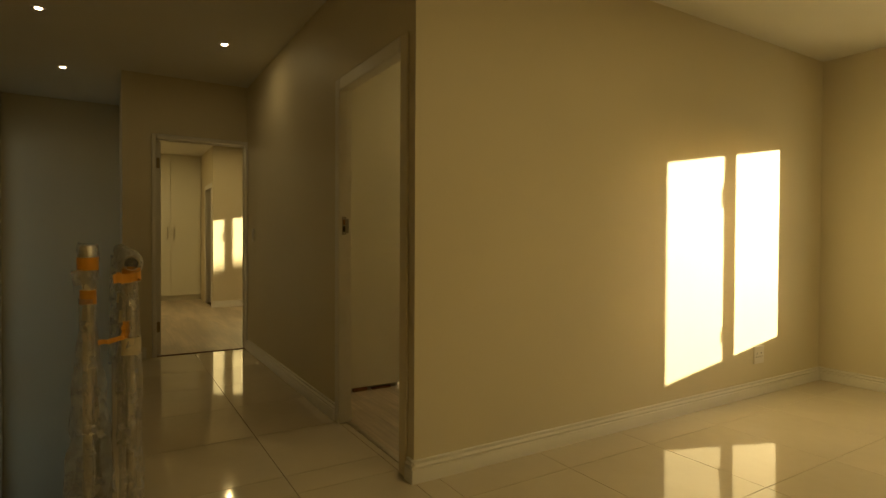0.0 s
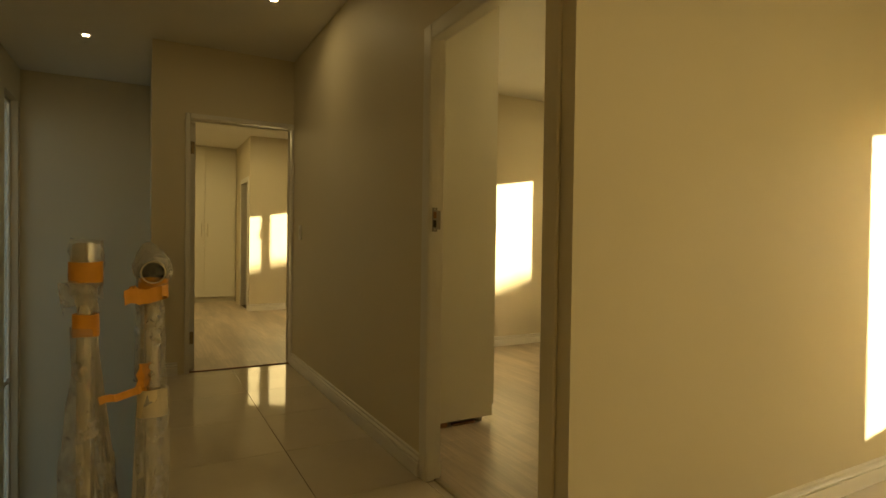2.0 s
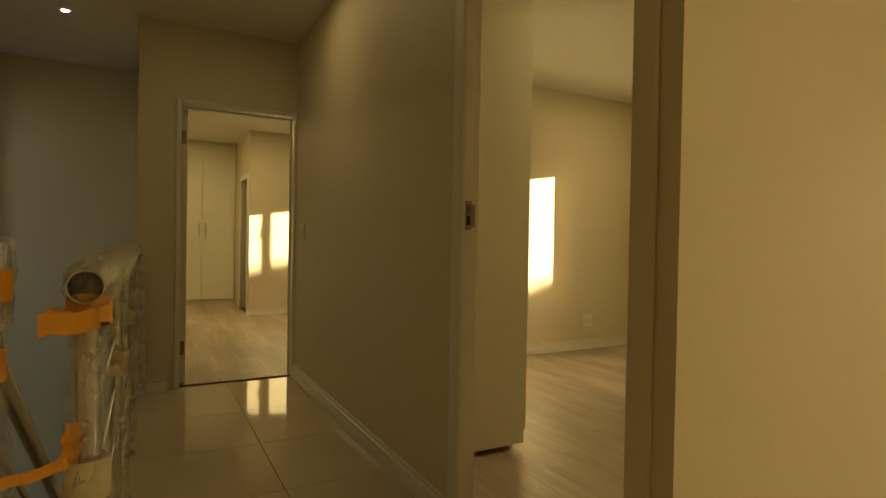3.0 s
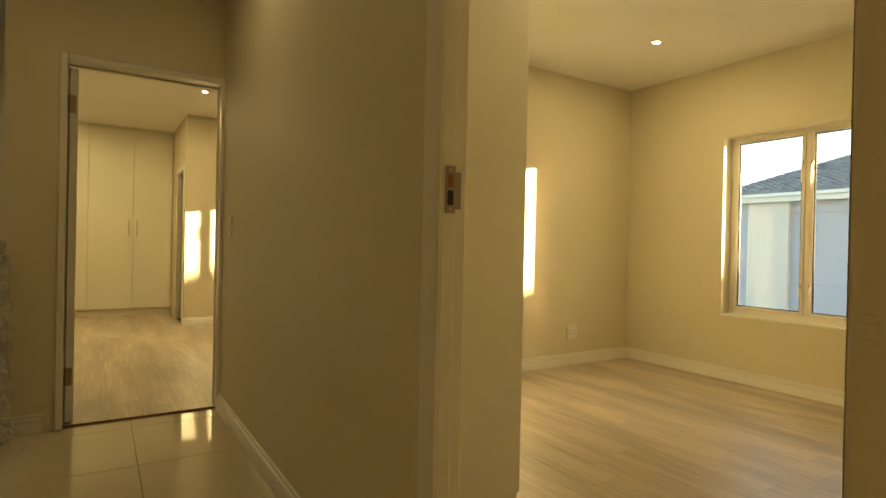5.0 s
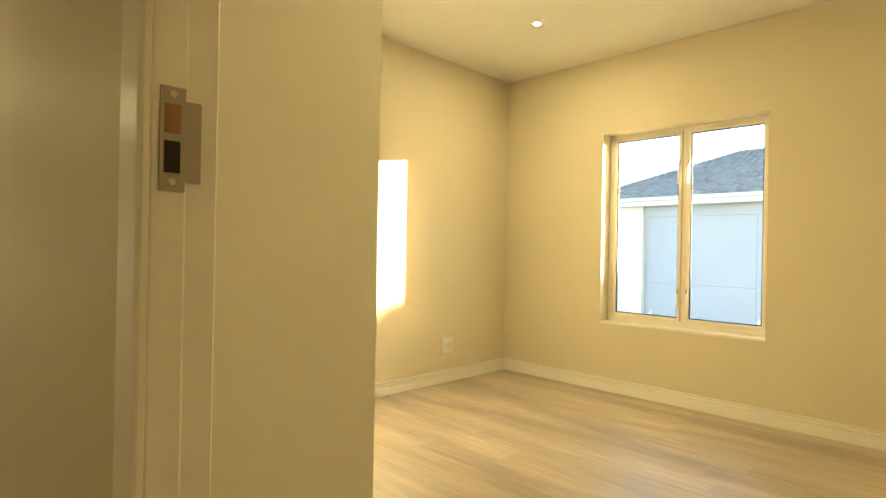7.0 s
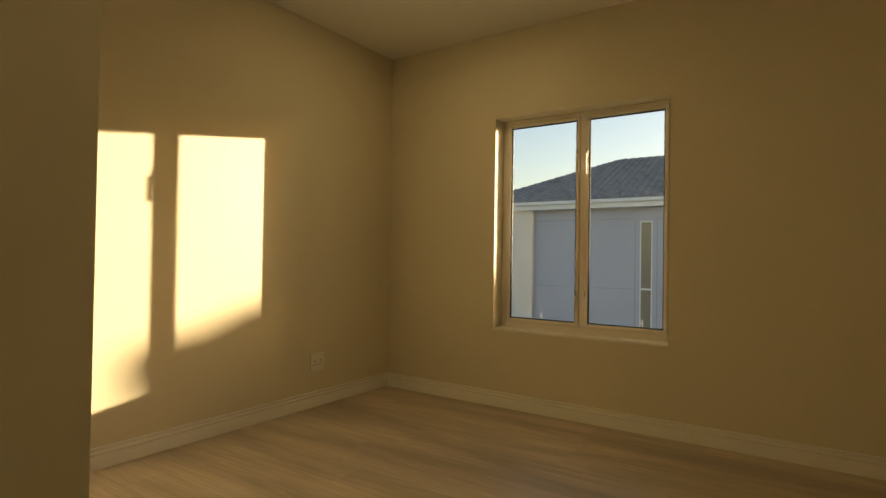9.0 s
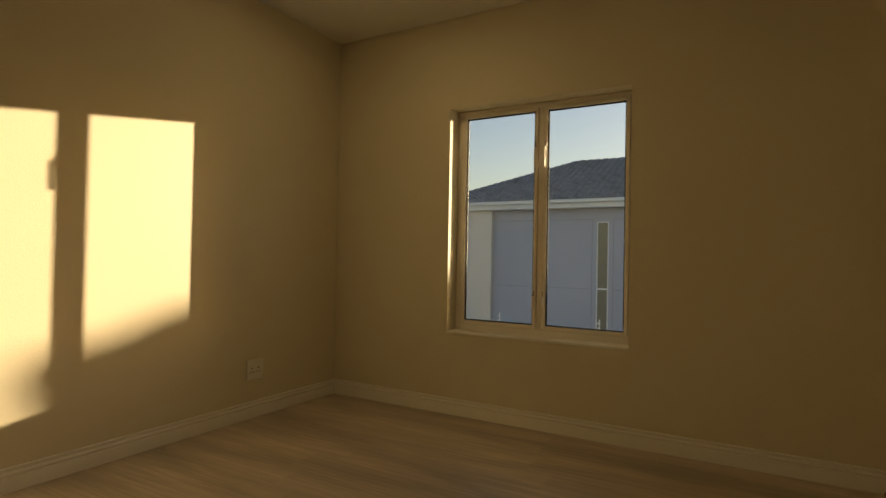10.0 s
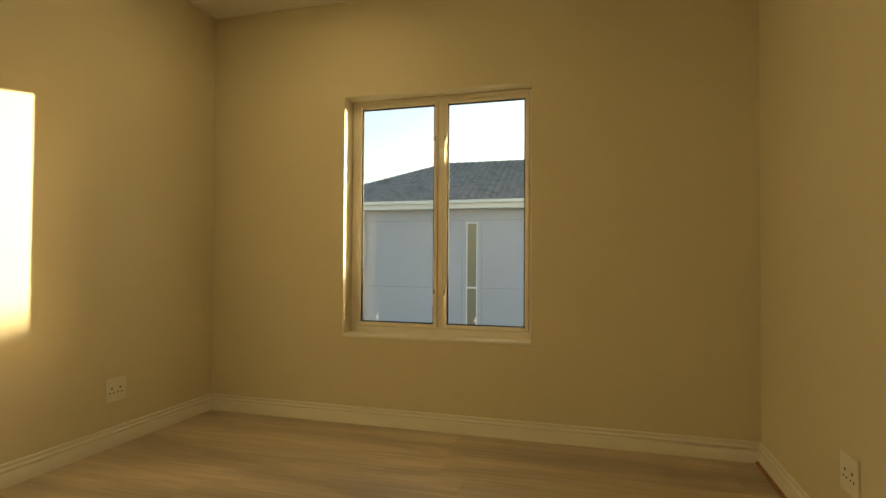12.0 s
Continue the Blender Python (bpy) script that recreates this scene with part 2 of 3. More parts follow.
solid("wall_stair_side", [(0.385, 0.48, 5.72, 7.12, LOW, H)], WALL, "grey painted wall beside the stairwell", "wall")
solid("wall_stair_end", [(-1.2, 0.48, 7.12, 7.24, LOW, H)], WALL, "grey painted wall at the end of the stairwell", "wall")
SL = (6.48, 7.03, -1.7, 2.32)
solid("wall_west", [(-0.82, -0.68, -3.2, SL[0], LOW, H), (-0.82, -0.68, SL[1], 7.12, LOW, H), (-0.82, -0.68, SL[0], SL[1], LOW, SL[2]), (-0.82, -0.68, SL[0], SL[1], SL[3], H)], WALL, "painted stairwell wall with a tall slit window", "wall")
solid("wall_south", [(-0.68, XW, -3.2, -3.06, LOW, H)], WALL, "plain painted wall behind the lounge", "wall")
solid("wall_far_bedroom_west", [(-1.2, -1.08, 7.24, 11.6, LOW, H)], WALL, "plain painted bedroom wall", "wall")
solid("wall_far_bedroom_north", [(-1.08, XW, 11.45, 11.6, LOW, H)], WALL, "plain painted wall behind the cupboards", "wall")
D3 = (9.49, 10.19)
solid("wall_ensuite", [(1.82, XW, 9.37, 9.48, 0, H), (1.72, 1.82, 9.37, D3[0], 0, H), (1.72, 1.82, D3[0], D3[1], 2.0, H), (1.72, 1.82, D3[1], 11.45, 0, H)], WALL, "cream painted wall with a sunlit patch and ensuite doorway", "wall")
solid("ceiling", [(-1.2, XW + 0.16, -3.2, 11.6, H, H + 0.14)], CEIL, "flat white painted ceiling", "ceiling")
solid("ceiling_lounge", [(XC, XL, -3.06, YL, HL, H)], CEIL, "flat white painted lounge ceiling", "ceiling")
solid("roof_cover", [(-1.5, 6.05, -3.5, 11.9, 2.95, 3.1)], WHITE_OUT, "plain eaves slab over the house", "roof")
FX = 0.30
slab = solid("floor", [(-0.68, 1.525, -3.06, 2.2, -0.2, -0.008), (FX, 1.525, 2.2, 5.585, -0.2, -0.008), (1.525, XW, -3.06, YL, -0.2, -0.008), (D2[0], D2[1], 5.585, 5.65, -0.2, -0.008)], GROUT, "cream polished porcelain tile floor with thin dark joints", "floor")
bed_floor = solid("floor_bedroom", [(1.53, XW, 2.12, YN, -0.2, -0.008)], SUBFLOOR, "light oak laminate plank floor", "floor")
far_floor = solid("floor_far_bedroom", [(-1.08, XW, 7.24, 11.45, -0.2, -0.008), (0.48, XW, 5.72, 7.24, -0.2, -0.008), (D2[0], D2[1], 5.65, 5.72, -0.2, -0.008)], SUBFLOOR, "light oak laminate plank floor", "floor")
solid("stair_floor", [(-0.82, FX, 2.2, 7.12, LOW - 0.1, LOW)], STAIR, "tiled floor at the foot of the stairs", "floor")
solid("wall_under_landing", [(FX, 0.40, 2.2, 5.585, LOW, -0.2), (-0.68, FX, 2.06, 2.2, LOW, -0.2)], WALL, "painted wall under the landing edge", "wall")

# skirting boards
def skirting(name, runs, label):
    th = thing(name, *runs[0][0], 0, label, "skirting", kind="structure")
    for p0, p1, out in runs:
        bm = bmesh.new()
        sweep(bm, SKIRT, p0, p1, out)
        part("board", bm, TRIM, th, smooth=True)


runs = []
for p0, p1, out in (((XC, D1[1] + 0.04), (XC, 5.585), (-1, 0)), ((XC, YL - 0.017), (XC, D1[0] - 0.04), (-1, 0)), ((XC - 0.017, YL), (XL, YL), (0, -1)),
                    ((XL, -3.06), (XL, YL), (-1, 0)), ((0.385, 5.585), (D2[0] - 0.05, 5.585), (0, -1)), ((-0.68, -3.06), (-0.68, 2.2), (1, 0)), ((-0.68, -3.06), (XW, -3.06), (0, 1))):
    runs.append((p0, p1, out))
skirting("baseboard", runs, "white moulded skirting board along the tiled floor")
runs = []
for p0, p1, out in (((XW, YR), (XW, YN), (-1, 0)), ((2.2, YN), (XW, YN), (0, -1)), ((2.35, YR), (XW, YR), (0, 1)), ((XB, D1[1] + 0.005), (XB, 3.545), (1, 0))):
    runs.append((p0, p1, out))
skirting("baseboard_bedroom", runs, "white moulded skirting board along the laminate floor")
runs = []
for p0, p1, out in (((1.703, 9.37), (XW, 9.37), (0, -1)), ((1.72, 9.37), (1.72, D3[0] - 0.06), (-1, 0)), ((XW, 5.72), (XW, 9.37), (-1, 0)), ((0.48, 5.72), (0.48, 7.24), (1, 0)), ((-1.08, 7.24), (-1.08, 10.8), (1, 0)), ((1.7, 5.72), (XW, 5.72), (0, 1))):
    runs.append((p0, p1, out))
skirting("baseboard_far_bedroom", runs, "white moulded skirting board in the far bedroom")
# quarter bead along the bedroom skirting
bm = bmesh.new()
sweep(bm, [(0.016, 0), (0.032, 0), (0.030, 0.007), (0.025, 0.012), (0.016, 0.014)], (2.35, YR), (XW, YR), (0, 1))
tagged(part("trim", bm, BROWN), "thin brown floor bead at the skirting", "trim", kind="structure")


# ---- doors and windows ----
def door_frame(name, axis, at0, at1, lo, hi, top, label, rebate, faces=2, width=0.072):
    """A pressed frame with rounded proud edges and a rebate, in a wall from at0 to at1 across axis."""
    th = thing(name, *((at0, lo, 0) if axis == "x" else (lo, at0, 0)), label, "door frame", kind="structure")

    def bx(nm, a0, a1, l0, l1, z0, z1, bevel=0.002, segs=1, paint=TRIM):
        bm = bmesh.new()
        box(bm, *((a0, a1, l0, l1) if axis == "x" else (l0, l1, a0, a1)), z0, z1, bevel=bevel, segs=segs)
        part(nm, bm, paint, th)
    t, r = 0.032, 0.012
    for l0, l1, k0, k1 in ((lo, lo + t, lo, lo + t - r), (hi - t, hi, hi - t + r, hi)):
        bx("jamb", at0 - 0.002, rebate, l0, l1, 0, top, 0.003, 2)
        bx("jamb_rebate", rebate, at1 + 0.002, k0, k1, 0, top)
    bx("head", at0 - 0.002, rebate, lo + t, hi - t, top - t, top, 0.003, 2)
    bx("head_rebate", rebate, at1 + 0.002, lo + t - r, hi - t + r, top - t + r, top)
    for f, o in [(at0, -1), (at1, 1)][:faces]:
        a, b = sorted((f, f + o * 0.013))
        bx("frame_edge", a, b, lo + t - width, lo + t + 0.003, 0.0, top - t + width, 0.009, 4, WALL if faces == 1 else TRIM)
        bx("frame_edge", a, b, hi - t - 0.003, hi - t + width, 0.0, top - t + width, 0.009, 4)
        bx("frame_edge", a, b, lo + t + 0.003, hi - t - 0.003, top - t - 0.003, top - t + width, 0.009, 4)
    return th


door_a = door_frame("door_frame", "x", XC, XB, D1[0], D1[1] + 0.003, 2.03, "cream painted pressed frame of the near bedroom doorway", 1.510, 1)
door_b = door_frame("door_frame", "y", 5.585, 5.72, D2[0], D2[1] - 0.003, 2.084, "cream painted pressed frame of the far bedroom doorway", 5.66, 2, 0.036)
door_c = door_frame("door_frame", "x", 1.72, 1.82, D3[0], D3[1], 1.998, "white painted frame of the ensuite doorway", 1.76)

# strike plate with two keeps on the jamb
strike = thing("strike_plate", 1.496, D1[1] - 0.029, 1.13, "worn nickel lock strike plate on the door jamb", "strike plate")
ys = D1[1] - 0.029
bm = bmesh.new()
outline = [(1.481, 1.138), (1.506, 1.138), (1.506, 1.148), (1.522, 1.148), (1.522, 1.233), (1.506, 1.233), (1.506, 1.246), (1.481, 1.246)]
face = bm.faces.new([bm.verts.new((x, ys - 0.001, z)) for x, z in outline])
ext = bmesh.ops.extrude_face_region(bm, geom=[face])
bmesh.ops.translate(bm, vec=(0, -0.0035, 0), verts=[v for v in ext["geom"] if isinstance(v, bmesh.types.BMVert)])
part("plate", bm, mat("tarnished_nickel", (0.34, 0.31, 0.27), 0.45, metal=0.6), strike)
# raised blocks, no cut-outs; the near-black one paints the shade of the recess
for z0, z1, m in ((1.157, 1.190, DARK), (1.198, 1.228, BROWN)):
    bm = bmesh.new()
    box(bm, 1.485, 1.501, ys - 0.0050, ys - 0.0030, z0, z1)
    part("keep", bm, m, strike, "lock keep drawn as a small dark block")
for z in (1.1476, 1.238):
    bm = bmesh.new()
    rod(bm, (1.493, ys - 0.0065, z), (1.493, ys - 0.004, z), 0.0038, 12)
    part("screw", bm, NICKEL, strike)

# metal threshold strip
bm = bmesh.new()
box(bm, 1.512, 1.542, D1[0] + 0.034, D1[1] - 0.03, -0.006, 0.007, 0.003, 2)
tagged(part("threshold_strip", bm, NICKEL), "slim metal threshold strip between tile and laminate", "threshold", kind="structure")
bm = bmesh.new()
box(bm, D2[0] + 0.034, D2[1] - 0.036, 5.642, 5.658, -0.006, 0.003, 0.002)
tagged(part("threshold_strip", bm, BROWN), "thin dark threshold strip in the far doorway", "threshold", kind="structure")


def lever(parent, x, y, z, side):
    bm = bmesh.new()
    box(bm, x, x + side * 0.008, y - 0.02, y + 0.02, z - 0.09, z + 0.07, 0.002) if side > 0 else box(bm, x - 0.008, x, y - 0.02, y + 0.02, z - 0.09, z + 0.07, 0.002)
    h = part("handle", bm, NICKEL, parent, "nickel lever handle on a back plate")
    bm = bmesh.new()
    rod(bm, (x, y, z), (x + side * 0.05, y, z), 0.009, 14)
    rod(bm, (x + side * 0.048, y + 0.008, z), (x + side * 0.048, y - 0.11, z), 0.009, 14)
    part("lever", bm, NICKEL, h, smooth=True)


far_door = thing("door_far_bedroom", 0.6690, 5.72, 0, "white painted flush door standing open into the far bedroom", "door")
bm = bmesh.new()
box(bm, 0.6610, 0.7010, 5.690, 6.485, 0.008, 2.035, 0.002)
part("leaf", bm, TRIM, far_door)
lever(far_door, 0.7010, 6.42, 1.06, 1)
lever(far_door, 0.6610, 6.42, 1.06, -1)
for z in (0.27, 1.83):
    bm = bmesh.new()
    box(bm, 0.6570, 0.6910, 5.684, 5.690, z - 0.05, z + 0.05, 0.001)
    rod(bm, (0.6590, 5.680, z - 0.05), (0.6590, 5.680, z + 0.05), 0.006, 12)
    part("hinge", bm, BRASS, far_door, "dark metal butt hinge")


far_door.matrix_basis = far_door.matrix_basis @ pose(0, 0, 0, 0, 0, 7)


def casement(name, XW, y0, y1, z0, z1, label, side=0.028, foot=0.028):
    """A two-leaf casement window with frame, sashes, panes, stays and handles in the east wall."""
    th = thing(name, XW + 0.07, (y0 + y1) / 2, z0, label, "window", kind="structure")
    xa, xb = XW + 0.122, XW + 0.163
    f = 0.028
    ym = (y0 + y1 - side + f) / 2 - 0.005
    for nm, b in (("window_frame", (xa, xb, y0, y0 + f, z0, z1)), ("window_frame", (xa, xb, y1 - side, y1, z0, z1)), ("window_frame", (xa, xb, y0 + f, y1 - side, z0, z0 + foot)), ("window_frame", (xa, xb, y0 + f, y1 - side, z1 - f, z1)), ("mullion", (xa, xb, ym - 0.017, ym + 0.017, z0 + foot, z1 - f))):
        bm = bmesh.new()
        box(bm, *b, bevel=0.003)
        part(nm, bm, FRAME, th)
    for a, b, inner in ((y0 + f, ym - 0.017, 1), (ym + 0.017, y1 - side, -1)):
        s, c0, c1 = 0.025, z0 + foot, z1 - f
        xs0, xs1 = xa - 0.008, xa + 0.034
        bm = bmesh.new()
        g = 0.002
        for q in ((xs0, xs1, a + g, a + s, c0 + g, c1 - g), (xs0, xs1, b - s, b - g, c0 + g, c1 - g), (xs0, xs1, a + s, b - s, c0 + g, c0 + s), (xs0, xs1, a + s, b - s, c1 - s, c1 - g)):
            box(bm, *q, bevel=0.003)
        sash = part("sash", bm, FRAME, th)
        bm = bmesh.new()
        for q in ((a + s, a + s + 0.007, c0 + s, c1 - s), (b - s - 0.007, b - s, c0 + s, c1 - s), (a + s, b - s, c0 + s, c0 + s + 0.007), (a + s, b - s, c1 - s - 0.007, c1 - s)):
            box(bm, xs0 + 0.012, xs0 + 0.024, *q)
        part("glazing_gasket", bm, HOLE, sash, "thin black glazing gasket")
        bm = bmesh.new()
        box(bm, xs0 + 0.015, xs0 + 0.021, a + s + 0.001, b - s - 0.001, c0 + s + 0.001, c1 - s - 0.001)
        pane = part("pane", bm, PANE, sash, "clear glass pane")
        pane.visible_shadow = False
        yh = (b - 0.012) if inner > 0 else (a + 0.012)
        for zz, lg in ((z1 - 0.30, 0.12), (z0 + 0.24, 0.06)):
            bm = bmesh.new()
            box(bm, xs0 - 0.010, xs0, yh - 0.010, yh + 0.010, zz - 0.012, zz + 0.040, 0.003, 2)
            h = part("handle", bm, FRAME, sash, "cream casement fastener with loose wrap")
            bm = bmesh.new()
            rod(bm, (xs0 - 0.006, yh, zz + 0.01), (xs0 - 0.028, yh, zz + 0.006), 0.007, 12)
            box(bm, xs0 - 0.034, xs0 - 0.022, yh - 0.009, yh + 0.007, zz - lg, zz + 0.016, 0.005, 2)
            part("lever", bm, FRAME, h, smooth=True)
            bm = bmesh.new()
            for i in range(3):
                rod(bm, (xs0 - 0.016, yh + inner * -0.004, zz + 0.022 + 0.010 * i), (xs0 - 0.009, yh, zz + 0.024 + 0.010 * i), 0.0035, 8)
            part("screw", bm, BRASS, h)
    bm = bmesh.new()
    box(bm, XW - 0.004, xa, y0, y1, z0 - 0.012, z0 + 0.004, 0.003, 2)
    part("window_sill", bm, TRIM, th, "white painted inner sill")
    return th


for k, (a, b) in enumerate(WIN_Y):
    casement("window_%d" % (k + 1), XL if k == 0 else XW, a, b, *WIN_ZZ[k], "cream two-leaf casement window with clear panes", *((0.028, 0.028) if k == 0 else (0.041, 0.046)))
slit = thing("window_4", -0.74, 6.755, SL[2], "tall narrow slit window with pale obscure glass", "window", kind="structure")
bm = bmesh.new()
for q in ((SL[0], SL[0] + 0.04, SL[2], SL[3]), (SL[1] - 0.04, SL[1], SL[2], SL[3]), (SL[0] + 0.04, SL[1] - 0.04, SL[2], SL[2] + 0.04), (SL[0] + 0.04, SL[1] - 0.04, SL[3] - 0.04, SL[3]), (SL[0] + 0.04, SL[1] - 0.04, -0.25, -0.20)):
    box(bm, -0.775, -0.735, *q, bevel=0.003)
part("window_frame", bm, FRAME, slit)
for z0, z1 in ((SL[2] + 0.04, -0.25), (-0.20, SL[3] - 0.04)):
    bm = bmesh.new()
    box(bm, -0.758, -0.752, SL[0] + 0.04, SL[1] - 0.04, z0, z1)
    part("pane", bm, FROST, slit, "obscure glass pane").visible_shadow = False


# ---- cupboards ----
def cupboard_door(parent, axis, a, b, face, z0, z1, out, handle_at):
    """A flush door between a and b on the plane face, with a bar handle."""
    bm = bmesh.new()
    d0, d1 = sorted((face, face + out * 0.016))
    box(bm, *((a, b, d0, d1) if axis == "y" else (d0, d1, a, b)), z0, z1, bevel=0.0015)
    d = part("door", bm, BOARD, parent)
    bm = bmesh.new()
    f = face + out * 0.016
    for z in (1.14, 1.30):
        p, q = ((handle_at, f, z), (handle_at, f + out * 0.03, z)) if axis == "y" else ((f, handle_at, z), (f + out * 0.03, handle_at, z))
        rod(bm, p, q, 0.004, 10)
    f2 = f + out * 0.028
    p, q = ((handle_at, f2, 1.11), (handle_at, f2, 1.33)) if axis == "y" else ((f2, handle_at, 1.11), (f2, handle_at, 1.33))
    rod(bm, p, q, 0.006, 12)
    part("handle", bm, NICKEL, d, "brushed nickel bar handle", smooth=True)


CUP_Y = 10.76
joints = [-1.075, -0.405, 0.14, 0.682, 1.215, 1.715]
for k in range(5):
    a, b = joints[k], joints[k + 1]
    cup = thing("wardrobe_unit", (a + b) / 2, CUP_Y + 0.3, 0, "tall cream flush-door built-in wardrobe with bar handles", "wardrobe", "fitted wardrobes in the far bedroom")
    bm = bmesh.new()
    box(bm, a, b, CUP_Y + 0.002, 11.44, 0.09, H - 0.03)
    part("body", bm, BOARD, cup)
    bm = bmesh.new()
    box(bm, a, b, CUP_Y + 0.03, CUP_Y + 0.05, 0.0, 0.09)
    part("plinth", bm, BOARD, cup)
    bm = bmesh.new()
    box(bm, a, b, CUP_Y - 0.004, CUP_Y + 0.1, H - 0.03, H)
    part("filler_panel", bm, BOARD, cup)
    cupboard_door(cup, "y", a + 0.002, b - 0.002, CUP_Y, 0.095, H - 0.035, -1, (b - 0.05) if k in (1, 3) else (a + 0.05))

ward = thing("wardrobe", 1.92, 4.5, 0, "tall cream built-in wardrobe with a plain end panel", "wardrobe")
bm = bmesh.new()
for q in ((XB + 0.002, 2.232, 3.560, 3.578, 0.10, H), (XB + 0.002, 2.221, 3.560, 3.578, 0.030, 0.10)):
    box(bm, *q)
part("end_panel", bm, BOARD, ward)
bm = bmesh.new()
box(bm, XB + 0.002, 2.214, 3.580, YN - 0.002, 0.10, H)
part("body", bm, BOARD, ward)
bm = bmesh.new()
box(bm, 2.144, 2.162, 3.580, YN - 0.002, 0.0, 0.098)
part("plinth", bm, BOARD, ward)
for k in range(4):
    a = 3.580 + k * 0.482
    cupboard_door(ward, "x", a + 0.002, a + 0.480, 2.215, 0.105, H - 0.01, 1, a + (0.43 if k % 2 == 0 else 0.05))
for x0, x1, h in ((1.80, 1.91, 0.029), (1.95, 2.10, 0.012)):
    bm = bmesh.new()
    box(bm, x0, x1, 3.561, 3.59, 0.0, h, 0.002)
    part("packer", bm, BROWN, ward, "dark brown hardwood packing piece")


# ---- fixtures ----
def socket(x, y, z, out, label):
    """A square double socket plate; out is the way it faces along y."""
    s = 0.064
    th = thing("wall_socket", x, y, z, label, "socket")
    bm = bmesh.new()
    d0, d1 = sorted((y, y + out * 0.009))
    box(bm, x - s, x + s, d0, d1, z - s, z + s, 0.003, 2)
    part("plate", bm, PLASTIC, th)
    # black discs on the plate; the dark of the pin holes is painted
    for dx, dz, r in ((-0.028, 0.010, 0.0050), (0.024, 0.010, 0.0050), (-0.040, -0.014, 0.0038), (-0.016, -0.014, 0.0038), (0.012, -0.014, 0.0038), (0.036, -0.014, 0.0038)):
        bm = bmesh.new()
        rod(bm, (x + dx, y + out * 0.0086, z + dz), (x + dx, y + out * 0.0096, z + dz), r, 12)
        part("pin_hole_disc", bm, HOLE, th)
    return th


socket(4.496, YN, 0.30, -1, "white square twin wall socket above the skirting")
socket(4.31, YL, 0.292, -1, "white square twin wall socket on the lounge wall")
socket(4.22, YR, 0.325, 1, "white square twin wall socket on the side wall")
sw = thing("light_switch", XC, 5.31, 1.15, "white rocker light switch on the corridor wall", "light switch")
bm = bmesh.new()
box(bm, XC - 0.010, XC, 5.275, 5.345, 1.09, 1.21, 0.003, 2)
part("plate", bm, PLASTIC, sw)
bm = bmesh.new()
box(bm, XC - 0.016, XC - 0.0095, 5.298, 5.322, 1.12, 1.18, 0.002)
part("rocker", bm, PLASTIC, sw)


def downlight(x, y, watts, label, H=H):
    th = thing("ceiling_downlight", x, y, H, label, "downlight", "recessed ceiling downlights")
    bm = bmesh.new()
    tube(bm, (x, y, H - 0.006), (x, y, H + 0.001), 0.040, 0.017, 32)
    part("bezel", bm, NICKEL, th, "metal bezel ring", smooth=True)
    bm = bmesh.new()
    rod(bm, (x, y, H - 0.004), (x, y, H - 0.001), 0.023, 24)
    part("lamp", bm, LAMP, th, "lit warm lamp face")
    li = new("bulb", bpy.data.lights.new("bulb", "AREA"))
    li.data.shape, li.data.size, li.data.energy, li.data.color = "DISK", 0.046, watts, (1.0, 0.775, 0.34)
    li.parent = th
    li.location = (0, 0, -0.012)


# the lamp at (2.9, 3.0) is unseen, added as fill for the bedroom
for x, y, w in ((1.06, 4.40, 0.28), (-0.06, 5.76, 0.12), (-0.106, 4.34, 0.12), (4.334, 4.548, 1.15), (2.9, 3.0, 1.05), (1.735, 8.11, 3.4), (0.43, 9.37, 3.4)):
    downlight(x, y, w, "small round lit recessed ceiling downlight, unseen ones added as fill")

# unseen fill lamps added to brighten the lounge, shaped like the other downlights
for x, y, w in ((2.3, 0.3, 2.8), (4.0, -0.2, 2.4), (2.3, -1.7, 2.4)):
    downlight(x, y, w, "small round lit recessed ceiling downlight, unseen ones added as fill", HL)

# ---- staircase and balustrade ----
stairs = thing("staircase", -0.19, 2.2, 0, "tiled staircase going down beside the landing", "staircase", kind="structure")
for k in range(15):
    bm = bmesh.new()
    box(bm, -0.678, FX - 0.002, 2.2 + 0.25 * k, 2.2 + 0.25 * (k + 1) + 0.02, -0.18 * (k + 1) - 0.18, -0.18 * (k + 1), 0.006)
    part("step", bm, STAIR, stairs)
RX, RY, RZ0 = 0.364, 2.25, 1.012   # landing rail: line, near end, height


def crumple(bm, amount, freq, seed):
    for v in bm.verts:
        v.co += noise.noise_vector(v.co * freq + Vector((seed, seed, 0))) * amount


def sleeve(bm, base, top, r0, r1, segs=26, rings=22):
    """An upright crinkled sleeve of film from base to top with radii r0, r1."""
    rows = []
    for j in range(rings + 1):
        f = j / rings
        p = Vector(base).lerp(Vector(top), f)
        r = r0 + (r1 - r0) * f
        rows.append([bm.verts.new(p + Vector((r * math.cos(i * math.tau / segs), r * math.sin(i * math.tau / segs), 0)) * (1 + 0.22 * math.sin(5 * i + 3.1 * f * 4) * noise.noise((i * 0.7, j * 0.5, r0 * 40)))) for i in range(segs)])
    for j in range(rings):
        for i in range(segs):
            bm.faces.new((rows[j][i], rows[j][(i + 1) % segs], rows[j + 1][(i + 1) % segs], rows[j + 1][i]))


